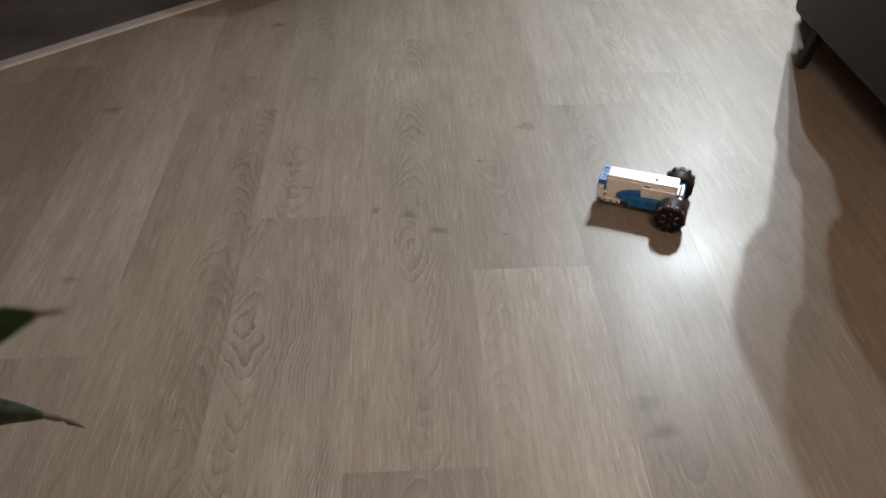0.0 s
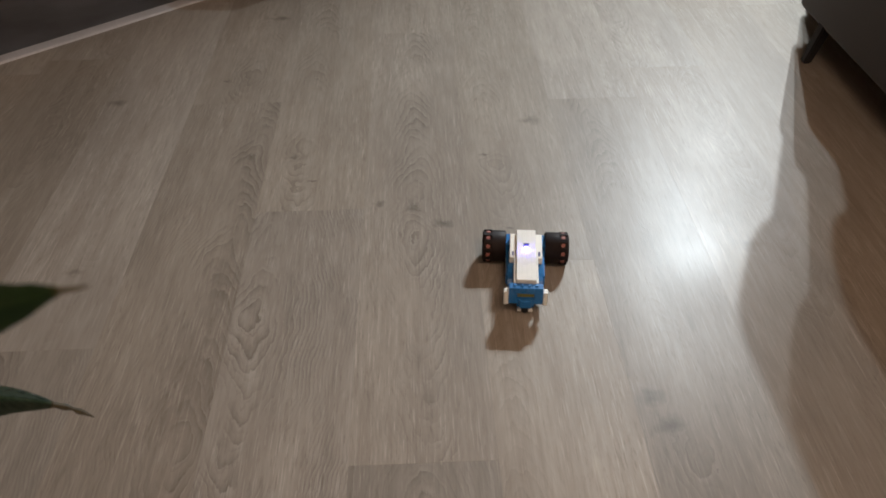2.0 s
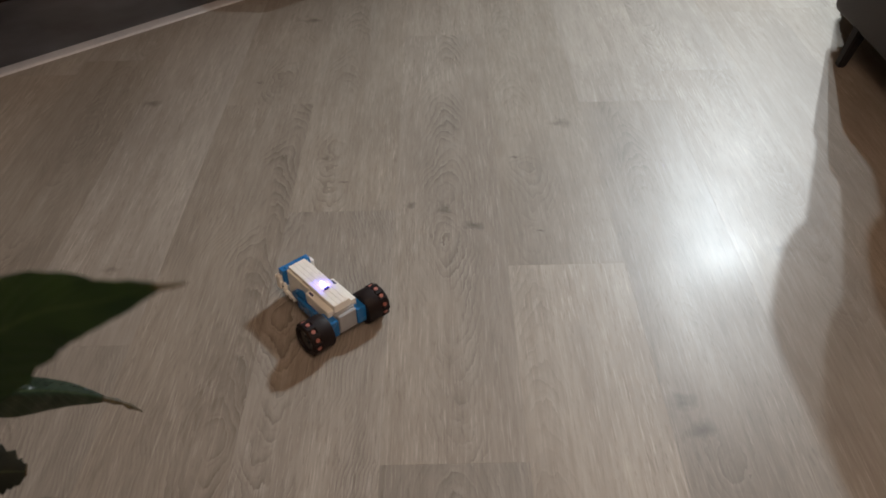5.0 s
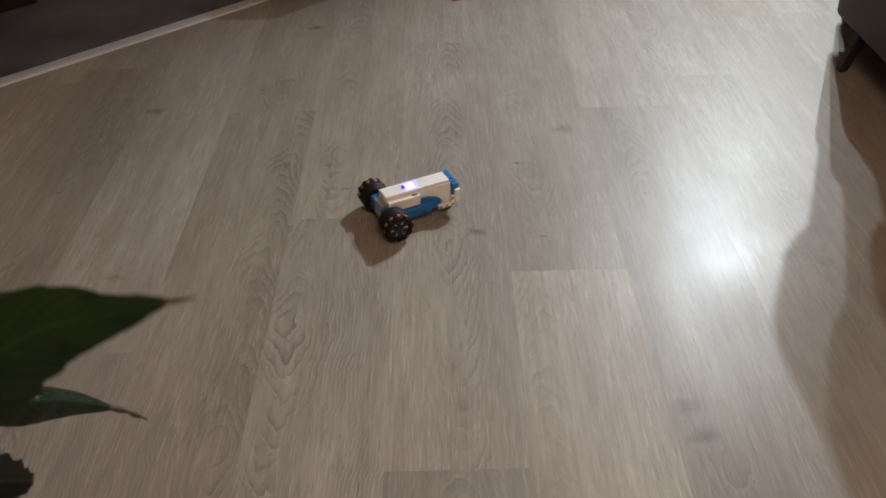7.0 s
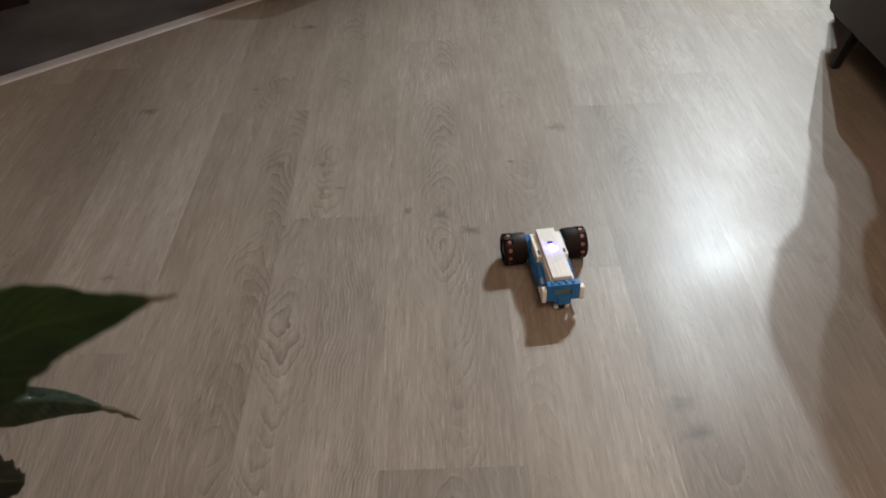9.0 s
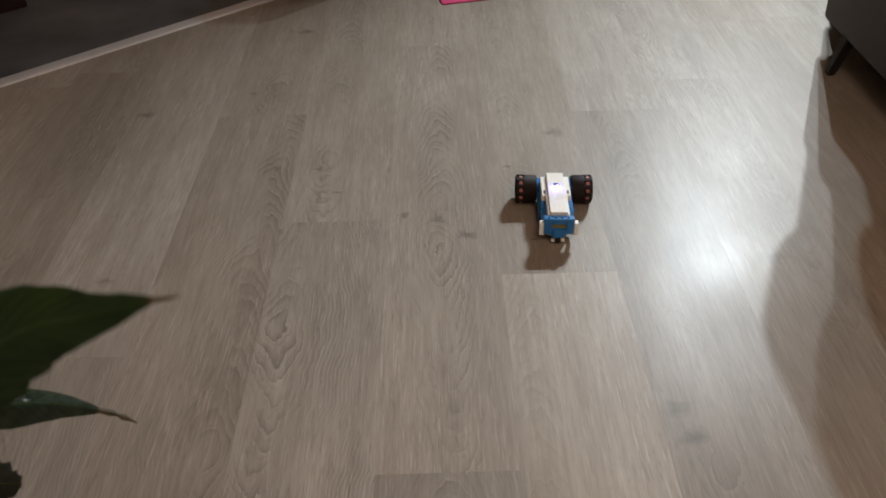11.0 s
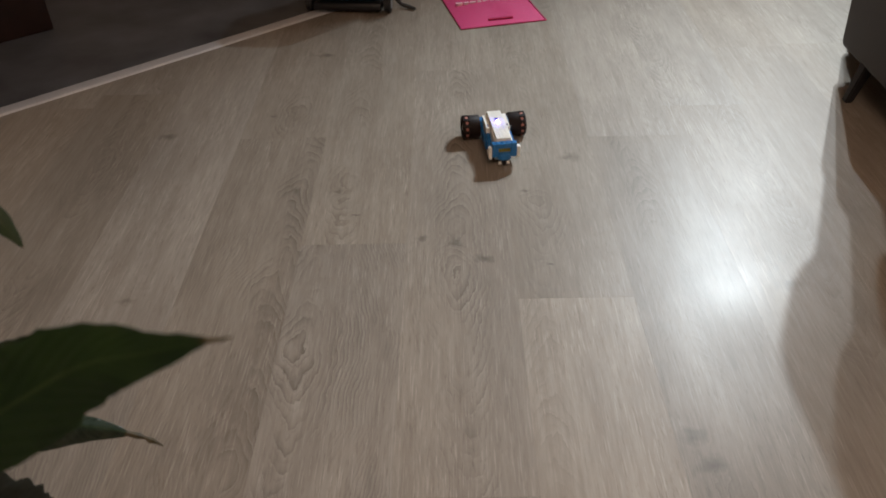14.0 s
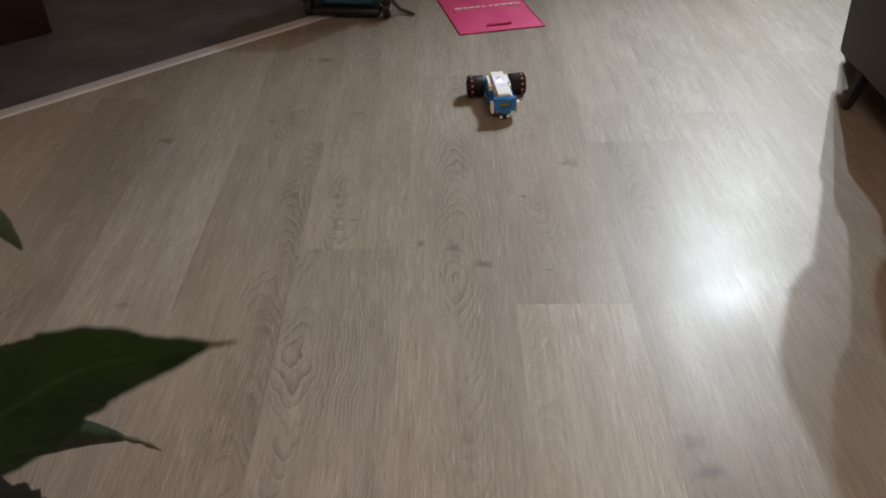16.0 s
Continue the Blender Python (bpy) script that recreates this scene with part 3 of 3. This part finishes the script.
# ---------------------------------------------------------------- wheeled case
def wheeled_case():
    c = empty("wheeled_case", pose(-0.325, 2.205, 0.0, 0, 0, -6.0), "dark petrol blue wheeled case with black base", "suitcase")
    smooth(part("shell", boxed(-0.072, 0.115, 0.004, 0.20, 0.032, 0.27, 0.025, 4), NAVY, c, "petrol blue fabric shell"))
    smooth(part("base", boxed(-0.084, 0.122, -0.006, 0.21, 0.010, 0.034, 0.008, 3), BLACK_PLASTIC, c, "black plastic base tray"))
    part("trim", boxed(-0.060, -0.054, -0.001, 0.006, 0.060, 0.24), STRAP_GREY, c, "thin pale piping")
    part("pocket", boxed(-0.045, 0.095, -0.008, 0.006, 0.050, 0.20, 0.005, 2), NAVY, c, "front pocket")
    for x, y in ((0.138, 0.020), (0.138, 0.185), (-0.098, 0.030), (-0.098, 0.185)):
        bm = bmesh.new()
        tube(bm, (x, y, 0.026), (1, 0, 0), 0.026, 0.020, 24)
        bmesh.ops.bevel(bm, geom=[e for e in bm.edges if e.calc_face_angle(0) > 1.0], offset=0.004, segments=2, affect="EDGES")
        w = smooth(part("wheel", bm, BLACK_PLASTIC, c, "black castor wheel"))
        part("hub_cap", tube(bmesh.new(), (x + (0.0105 if x > 0 else -0.0105), y, 0.026), (1, 0, 0), 0.013, 0.002, 16), TOY_GREY, w, "grey hub cap")
        part("bracket", boxed(x - 0.014, x + 0.014, y - 0.020, y + 0.020, 0.045, 0.075, 0.004), BLACK_PLASTIC, c, "black wheel bracket")
    part("strap", rod([(0.120, 0.05, 0.10), (0.150, 0.03, 0.05), (0.172, 0.055, 0.012), (0.197, 0.050, 0.006), (0.215, 0.035, 0.006)], [0.005, 0.0055, 0.0055, 0.0055, 0.004]), STRAP_GREY, c, "loose grey webbing strap")


# ---------------------------------------------------------------- plant
def leaf(parent, spine, widths, face, mat, fold=0.25, ragged=0.0, seed=1, name="leaf", label=""):
    """A leaf along a spine from base to tip, half as wide as widths on each side, turned to face a way."""
    pts = [Vector(p) for p in spine]
    n, rings = 28, []
    bm = bmesh.new()
    uv = bm.loops.layers.uv.new("UVMap")

    def at(s):
        f = s * (len(pts) - 1)
        i = min(int(f), len(pts) - 2)
        p = [pts[max(0, i - 1)], pts[i], pts[i + 1], pts[min(len(pts) - 1, i + 2)]]
        u = f - i
        return 0.5 * (2 * p[1] + (p[2] - p[0]) * u + (2 * p[0] - 5 * p[1] + 4 * p[2] - p[3]) * u * u + (3 * p[1] - p[0] - 3 * p[2] + p[3]) * u ** 3)
    coords = {}
    for k in range(n + 1):
        s = k / n
        c, ahead = at(s), (at(min(1, s + 0.02)) - at(max(0, s - 0.02))).normalized()
        side = Vector(face).cross(ahead).normalized()
        out = ahead.cross(side).normalized()
        f = s * (len(widths) - 1)
        i = min(int(f), len(widths) - 2)
        half = widths[i] + (widths[i + 1] - widths[i]) * (f - i)
        ring = []
        for j in range(-4, 5):
            w = half * (1 + ragged * noise.noise(Vector((k * 0.9, seed * 7.3 + (5 if j > 0 else 0), 0))) * (abs(j) == 4))
            q = c + side * w * j / 4 + out * (-fold) * half * abs(j / 4) ** 1.3 + out * 0.06 * half * noise.noise(Vector((k * 0.35, j * 0.5, seed)))
            v = bm.verts.new(q)
            coords[v] = ((j + 4) / 8, s)
            ring.append(v)
        rings.append(ring)
    for low, high in zip(rings, rings[1:]):
        for j in range(8):
            fc = bm.faces.new((low[j], low[j + 1], high[j + 1], high[j]))
            for lp in fc.loops:
                lp[uv].uv = coords[lp.vert]
    bmesh.ops.solidify(bm, geom=list(bm.faces), thickness=0.0005)
    return smooth(part(name, bm, mat, parent, label), 60)


def plant():
    base = Vector((-0.36, -0.06, 0.0))
    p = empty("potted_plant", pose(*base), "green leafy house plant with pointed leaves in a clay pot", "plant")

    def local(points):
        return [tuple(Vector(q) - base) for q in points]
    bm = bmesh.new()
    lathe(bm, [(0.085, 0.0), (0.088, 0.004), (0.112, 0.20), (0.120, 0.205), (0.120, 0.235), (0.108, 0.235), (0.102, 0.19)], "Z", 40)
    smooth(part("pot", bm, POT, p, "terracotta clay pot"))
    part("soil", tube(bmesh.new(), (0, 0, 0.205), (0, 0, 1), 0.104, 0.02, 32), SOIL, p, "dark potting soil")
    part("stem", rod([(0, 0, 0.20), (0.01, 0.01, 0.36), (0.03, 0.015, 0.50), (0.05, 0.03, 0.62), (0.06, 0.035, 0.70)], [0.009, 0.008, 0.0065, 0.005, 0.003]), STEM, p, "green plant stem")
    look_way = (0.415, -0.636, 0.650)        # back along the view
    stalk = [(-0.31, -0.035, 0.58), (-0.26, 0.005, 0.64), (-0.213, 0.012, 0.655)]
    big = stalk[-1:] + [(-0.1666, 0.0230, 0.6900), (-0.1242, 0.0235, 0.7205), (-0.0983, 0.0204, 0.7382), (-0.0796, 0.0163, 0.7458), (-0.0614, 0.0121, 0.7539)]
    jobs = [
        (big, [0.004, 0.0158, 0.0150, 0.0103, 0.0051, 0.0004], look_way, LEAF, 0.34, 0.16, "broad pointed dark green leaf"),
        ([(-0.235, 0.05, 0.645), (-0.1938, 0.0629, 0.6698), (-0.1616, 0.0725, 0.684), (-0.1496, 0.0736, 0.692), (-0.1359, 0.0757, 0.7006)], [0.004, 0.014, 0.010, 0.006, 0.0005], look_way, LEAF_GLOSS, 0.2, 0.1, "green leaf with backlight painted as a paler colour"),
        ([(-0.30, 0.10, 0.555), (-0.2623, 0.162, 0.5495), (-0.2389, 0.1883, 0.5238), (-0.2272, 0.2061, 0.5019), (-0.2135, 0.2176, 0.4819)], [0.004, 0.0150, 0.0125, 0.0085, 0.0016], (0.35, -0.45, 0.82), LEAF_GLOSS, 0.75, 0.05, "narrow glossy folded green leaf"),
        ([(-0.31, 0.09, 0.53), (-0.2602, 0.1305, 0.5249), (-0.2384, 0.1396, 0.516), (-0.2248, 0.1439, 0.5103)], [0.004, 0.018, 0.014, 0.003], look_way, LEAF_SHADED, 0.2, 0.5, "withered ragged leaf, darkened as if in shade"),
        ([(-0.20, -0.01, 0.655), (-0.1209, -0.0030, 0.6790), (-0.0924, -0.0044, 0.6880), (-0.0752, -0.0062, 0.6911)], [0.003, 0.009, 0.007, 0.0004], look_way, LEAF, 0.2, 0.08, "dark green lower leaf"),
        ([(-0.26, 0.145, 0.70), (-0.2202, 0.1594, 0.7002), (-0.2046, 0.1631, 0.6887), (-0.1975, 0.1618, 0.6796), (-0.1934, 0.1597, 0.6729)], [0.003, 0.009, 0.006, 0.003, 0.0003], look_way, LEAF, 0.2, 0.05, "small pointed drooping leaf tip"),
    ]
    roots = [(0.05, 0.03, 0.60), (0.05, 0.03, 0.60), (0.035, 0.02, 0.52), (0.03, 0.015, 0.50), (0.05, 0.03, 0.58), (0.06, 0.035, 0.69)]
    for k, ((spine, widths, face, mat, fold, ragged, label), root) in enumerate(zip(jobs, roots)):
        pts = local(spine)
        leaf(p, pts, widths, face, mat, fold, ragged, k + 1, "leaf", label)
        a, b = Vector(root), Vector(pts[0])
        mid = (a + b) / 2 + Vector((0, 0, 0.02))
        part("leaf_stalk", rod([tuple(a), tuple(mid), tuple(b + (Vector(pts[1]) - b) * 0.05)], [0.002, 0.0016, 0.0012], 6), STEM, p, "thin green leaf stalk")
    part("leaf_tip", rod(local([(-0.0622, 0.0122, 0.7535), (-0.0580, 0.0112, 0.7548), (-0.0551, 0.0107, 0.7559)]), [0.0007, 0.0005, 0.0002], 6), LEAF_DRY, p, "thin dry leaf point")
    part("leaf_tip", rod(local([(-0.2150, 0.2166, 0.4835), (-0.2095, 0.2195, 0.4770), (-0.2064, 0.2208, 0.4736), (-0.2035, 0.2215, 0.4700), (-0.2010, 0.2220, 0.4675), (-0.1972, 0.2225, 0.4632)]), [0.0016, 0.0024, 0.0010, 0.0022, 0.0012, 0.0004], 6), LEAF_DRY, p, "curled dry brown leaf tip")


# ---------------------------------------------------------------- ceiling lamp
def ceiling_lamp(at, drop, bulbs, label):
    c = empty("ceiling_lamp", pose(*at), label, "ceiling lamp")
    smooth(part("canopy", tube(bmesh.new(), (0, 0, -0.012), (0, 0, 1), 0.055, 0.024, 32), BRASS, c, "round metal canopy"))
    part("pole", rod([(0, 0, -0.02), (0, 0, -drop - 0.01)], [0.008, 0.008]), BRASS, c, "slim metal pole")
    for bx, by, bz, watts in bulbs:
        x, y, z = bx - at.x, by - at.y, bz - at.z
        part("arm", rod([(0, 0, -drop), (x * 0.6, y * 0.6, -drop - 0.01), (x, y, -drop - 0.03), (x, y, z + 0.13)], [0.006] * 4), BRASS, c)
        part("socket", tube(bmesh.new(), (x, y, z + 0.11), (0, 0, 1), 0.020, 0.05, 20), BRASS, c)
        bulb = bmesh.new()
        bmesh.ops.create_uvsphere(bulb, u_segments=20, v_segments=12, radius=0.024, matrix=Matrix.Translation((x, y, z + 0.06)))
        smooth(part("bulb", bulb, BULB, c, "lit white bulb"))


# ---------------------------------------------------------------- laminate planks
WIDE, LONG = 0.192, 1.285
SEAM = 0.100
JOINTS = {0: 0.905, -1: 0.516, -2: 1.066, -3: 1.466, 2: 1.582, 1: 0.16, -4: 0.74, -5: 1.70, 3: 0.62}


# boards with a known figure: heart across, heart along (0 to 1 over the board), strength
HEARTS = {(-1, 0): (0.50, 0.377, 0.85), (-2, -1): (0.30, 0.785, 1.0), (0, 0): (0.36, 0.24, 0.42), (0, -1): (0.30, 0.36, 0.40), (1, 0): (0.42, 0.33, 0.5),
          (-2, 0): (0.395, 0.135, 0.6), (-3, -1): (0.70, 0.30, 0.9), (-3, 0): (0.55, 0.10, 0.7), (-1, -1): (0.5, 0.9, 0.9), (-4, -1): (0.35, 0.6, 0.95)}
# how light each of these boards is against the rest; the plant's shade darkens the last three
TONE_AND_SHADE = {(0, 0): 0.93, (0, -1): 1.10, (-1, -1): 0.86, (-3, 0): 0.92, (-2, 0): 0.99, (-2, -1): 1.0, (1, 0): 0.87, (1, 1): 1.05, (-1, 0): 1.0, (-3, -1): 0.90, (-4, -1): 0.86, (-5, -1): 0.86}


def clip(poly):
    """Keeps what lies before the threshold and inside the room."""
    poly = cut(poly, EDGE + BEYOND * 0.012, BEYOND)
    for spot, way in (((X0, 0), (-1, 0)), ((X1, 0), (1, 0)), ((0, Y0), (0, -1)), ((0, Y1), (0, 1))):
        poly = cut(poly, Vector(spot), Vector(way))
    return poly


def plank_mesh(poly):
    n = len(poly)
    cx, cy = sum(p[0] for p in poly) / n, sum(p[1] for p in poly) / n
    inset = []
    for x, y in poly:
        inset.append((x - math.copysign(0.0001, x - cx), y - math.copysign(0.0001, y - cy)))
    verts = [(x, y, -0.008) for x, y in poly] + [(x, y, -0.0001) for x, y in poly] + [(x, y, 0.0) for x, y in inset]
    faces = [tuple(range(n - 1, -1, -1)), tuple(range(2 * n, 3 * n))]
    for i in range(n):
        k = (i + 1) % n
        faces += [(i, k, n + k, n + i), (n + i, n + k, 2 * n + k, 2 * n + i)]
    mesh = bpy.data.meshes.new("plank")
    mesh.from_pydata(verts, [], faces)
    mesh.materials.append(LAMINATE)
    return mesh


def laminate():
    rng = random.Random(11)
    sub = part("floor", boxed(X0, X1, Y0, Y1, -0.06, -0.0085), BLACK_PLASTIC)
    tagged(sub, "grey-beige oak laminate floor of long planks", "floor", kind="structure")
    gap = 0.0
    whole = plank_mesh([(-WIDE / 2 + gap, -LONG / 2 + gap), (WIDE / 2 - gap, -LONG / 2 + gap), (WIDE / 2 - gap, LONG / 2 - gap), (-WIDE / 2 + gap, LONG / 2 - gap)])
    for col in range(-24, 25):
        x = SEAM + WIDE * (col + 0.5)
        if x + WIDE / 2 < X0 or x - WIDE / 2 > X1:
            continue
        first = JOINTS.get(col, rng.uniform(0, LONG))
        for row in range(-4, 5):
            y0 = first + LONG * row
            y = y0 + LONG / 2
            if y0 > Y1 or y0 + LONG < Y0:
                continue
            corners = [(x - WIDE / 2 + gap, y0 + gap), (x + WIDE / 2 - gap, y0 + gap), (x + WIDE / 2 - gap, y0 + LONG - gap), (x - WIDE / 2 + gap, y0 + LONG - gap)]
            kept = clip(corners)
            if len(kept) < 3:
                continue
            mesh = whole if kept == corners else plank_mesh([(a - x, b - y) for a, b in kept])
            ob = new("plank", mesh)
            ob.location = (x, y, 0)
            heart = HEARTS.get((col, row), (rng.uniform(0.15, 0.85), rng.uniform(0, 1), rng.uniform(0.15, 0.6)))
            ob.color = (*heart, TONE_AND_SHADE.get((col, row), rng.uniform(0.93, 1.05)))
            ob.parent = sub


# ---------------------------------------------------------------- what moves
DRIVE = [  # seconds, place of the axle on the floor, heading in degrees
    (0.0, 0.47, 1.047, 157.1), (0.5, 0.375, 1.059, 176.8), (1.0, 0.285, 1.043, 205.2), (1.5, 0.21, 0.988, 237.1),
    (2.0, 0.178, 0.911, 263.5), (2.5, 0.175, 0.893, 259.8), (3.0, 0.149, 0.816, 240.1), (3.5, 0.092, 0.746, 212.1),
    (4.0, 0.006, 0.712, 183.5), (4.2, -0.031, 0.716, 175.8), (4.7, -0.115, 0.735, 148.0), (5.2, -0.178, 0.782, 119.0),
    (5.7, -0.205, 0.850, 92.0), (6.3, -0.201, 0.959, 61.2), (6.5, -0.187, 0.998, 49.9), (7.0, -0.113, 1.053, 25.1),
    (7.5, -0.027, 1.075, -0.5), (8.0, 0.061, 1.06, -26.1), (8.5, 0.13, 1.01, -57.1), (9.0, 0.166, 0.933, -83.8),
    (9.2, 0.167, 0.932, -84.5), (10.2, 0.196, 1.025, -94.0), (11.3, 0.211, 1.155, -92.0), (11.5, 0.208, 1.189, -85.2),
    (12.0, 0.186, 1.257, -66.3), (12.5, 0.143, 1.318, -48.6), (13.0, 0.139, 1.324, -50.8), (13.5, 0.101, 1.389, -65.6),
    (14.0, 0.085, 1.457, -82.8), (14.5, 0.085, 1.533, -96.7), (15.0, 0.094, 1.576, -104.5), (15.5, 0.106, 1.613, -99.1),
    (16.0, 0.106, 1.685, -84.1)]


def motions():
    walk(BOT, [(t, pose(x, y, 0, 0, 0, a)) for t, x, y, a in DRIVE])
    for hub, side in ((LEFT, 1), (RIGHT, -1)):
        rows, roll = [(0.0, pose(0, side * TRACK, AXLE))], 0.0
        for (t0, xa, ya, a0), (t1, xb, yb, a1) in zip(DRIVE, DRIVE[1:]):
            way = radians((a0 + a1) / 2)
            gone = (xb - xa) * math.cos(way) + (yb - ya) * math.sin(way) - side * TRACK * radians(a1 - a0)
            steps = max(1, math.ceil(abs(gone) / RADIUS / 1.0))
            for k in range(1, steps + 1):
                turn = math.degrees(roll + gone * k / steps / RADIUS)
                rows.append((t0 + (t1 - t0) * k / steps, pose(0, side * TRACK, AXLE, 0, turn, 0)))
            roll += gone / RADIUS
        walk(hub, rows)


room()
sofa()
cabinet()
pink_bag()
wheeled_case()
ceiling_lamp(LAMP, 0.55, BULBS[:2], "two-bulb pendant ceiling lamp with satin metal arms")
ceiling_lamp(SPOT, 0.10, BULBS[2:], "short single-bulb ceiling lamp of satin metal")
BOT, LEFT, RIGHT = toy_robot()
plant()
laminate()
motions()
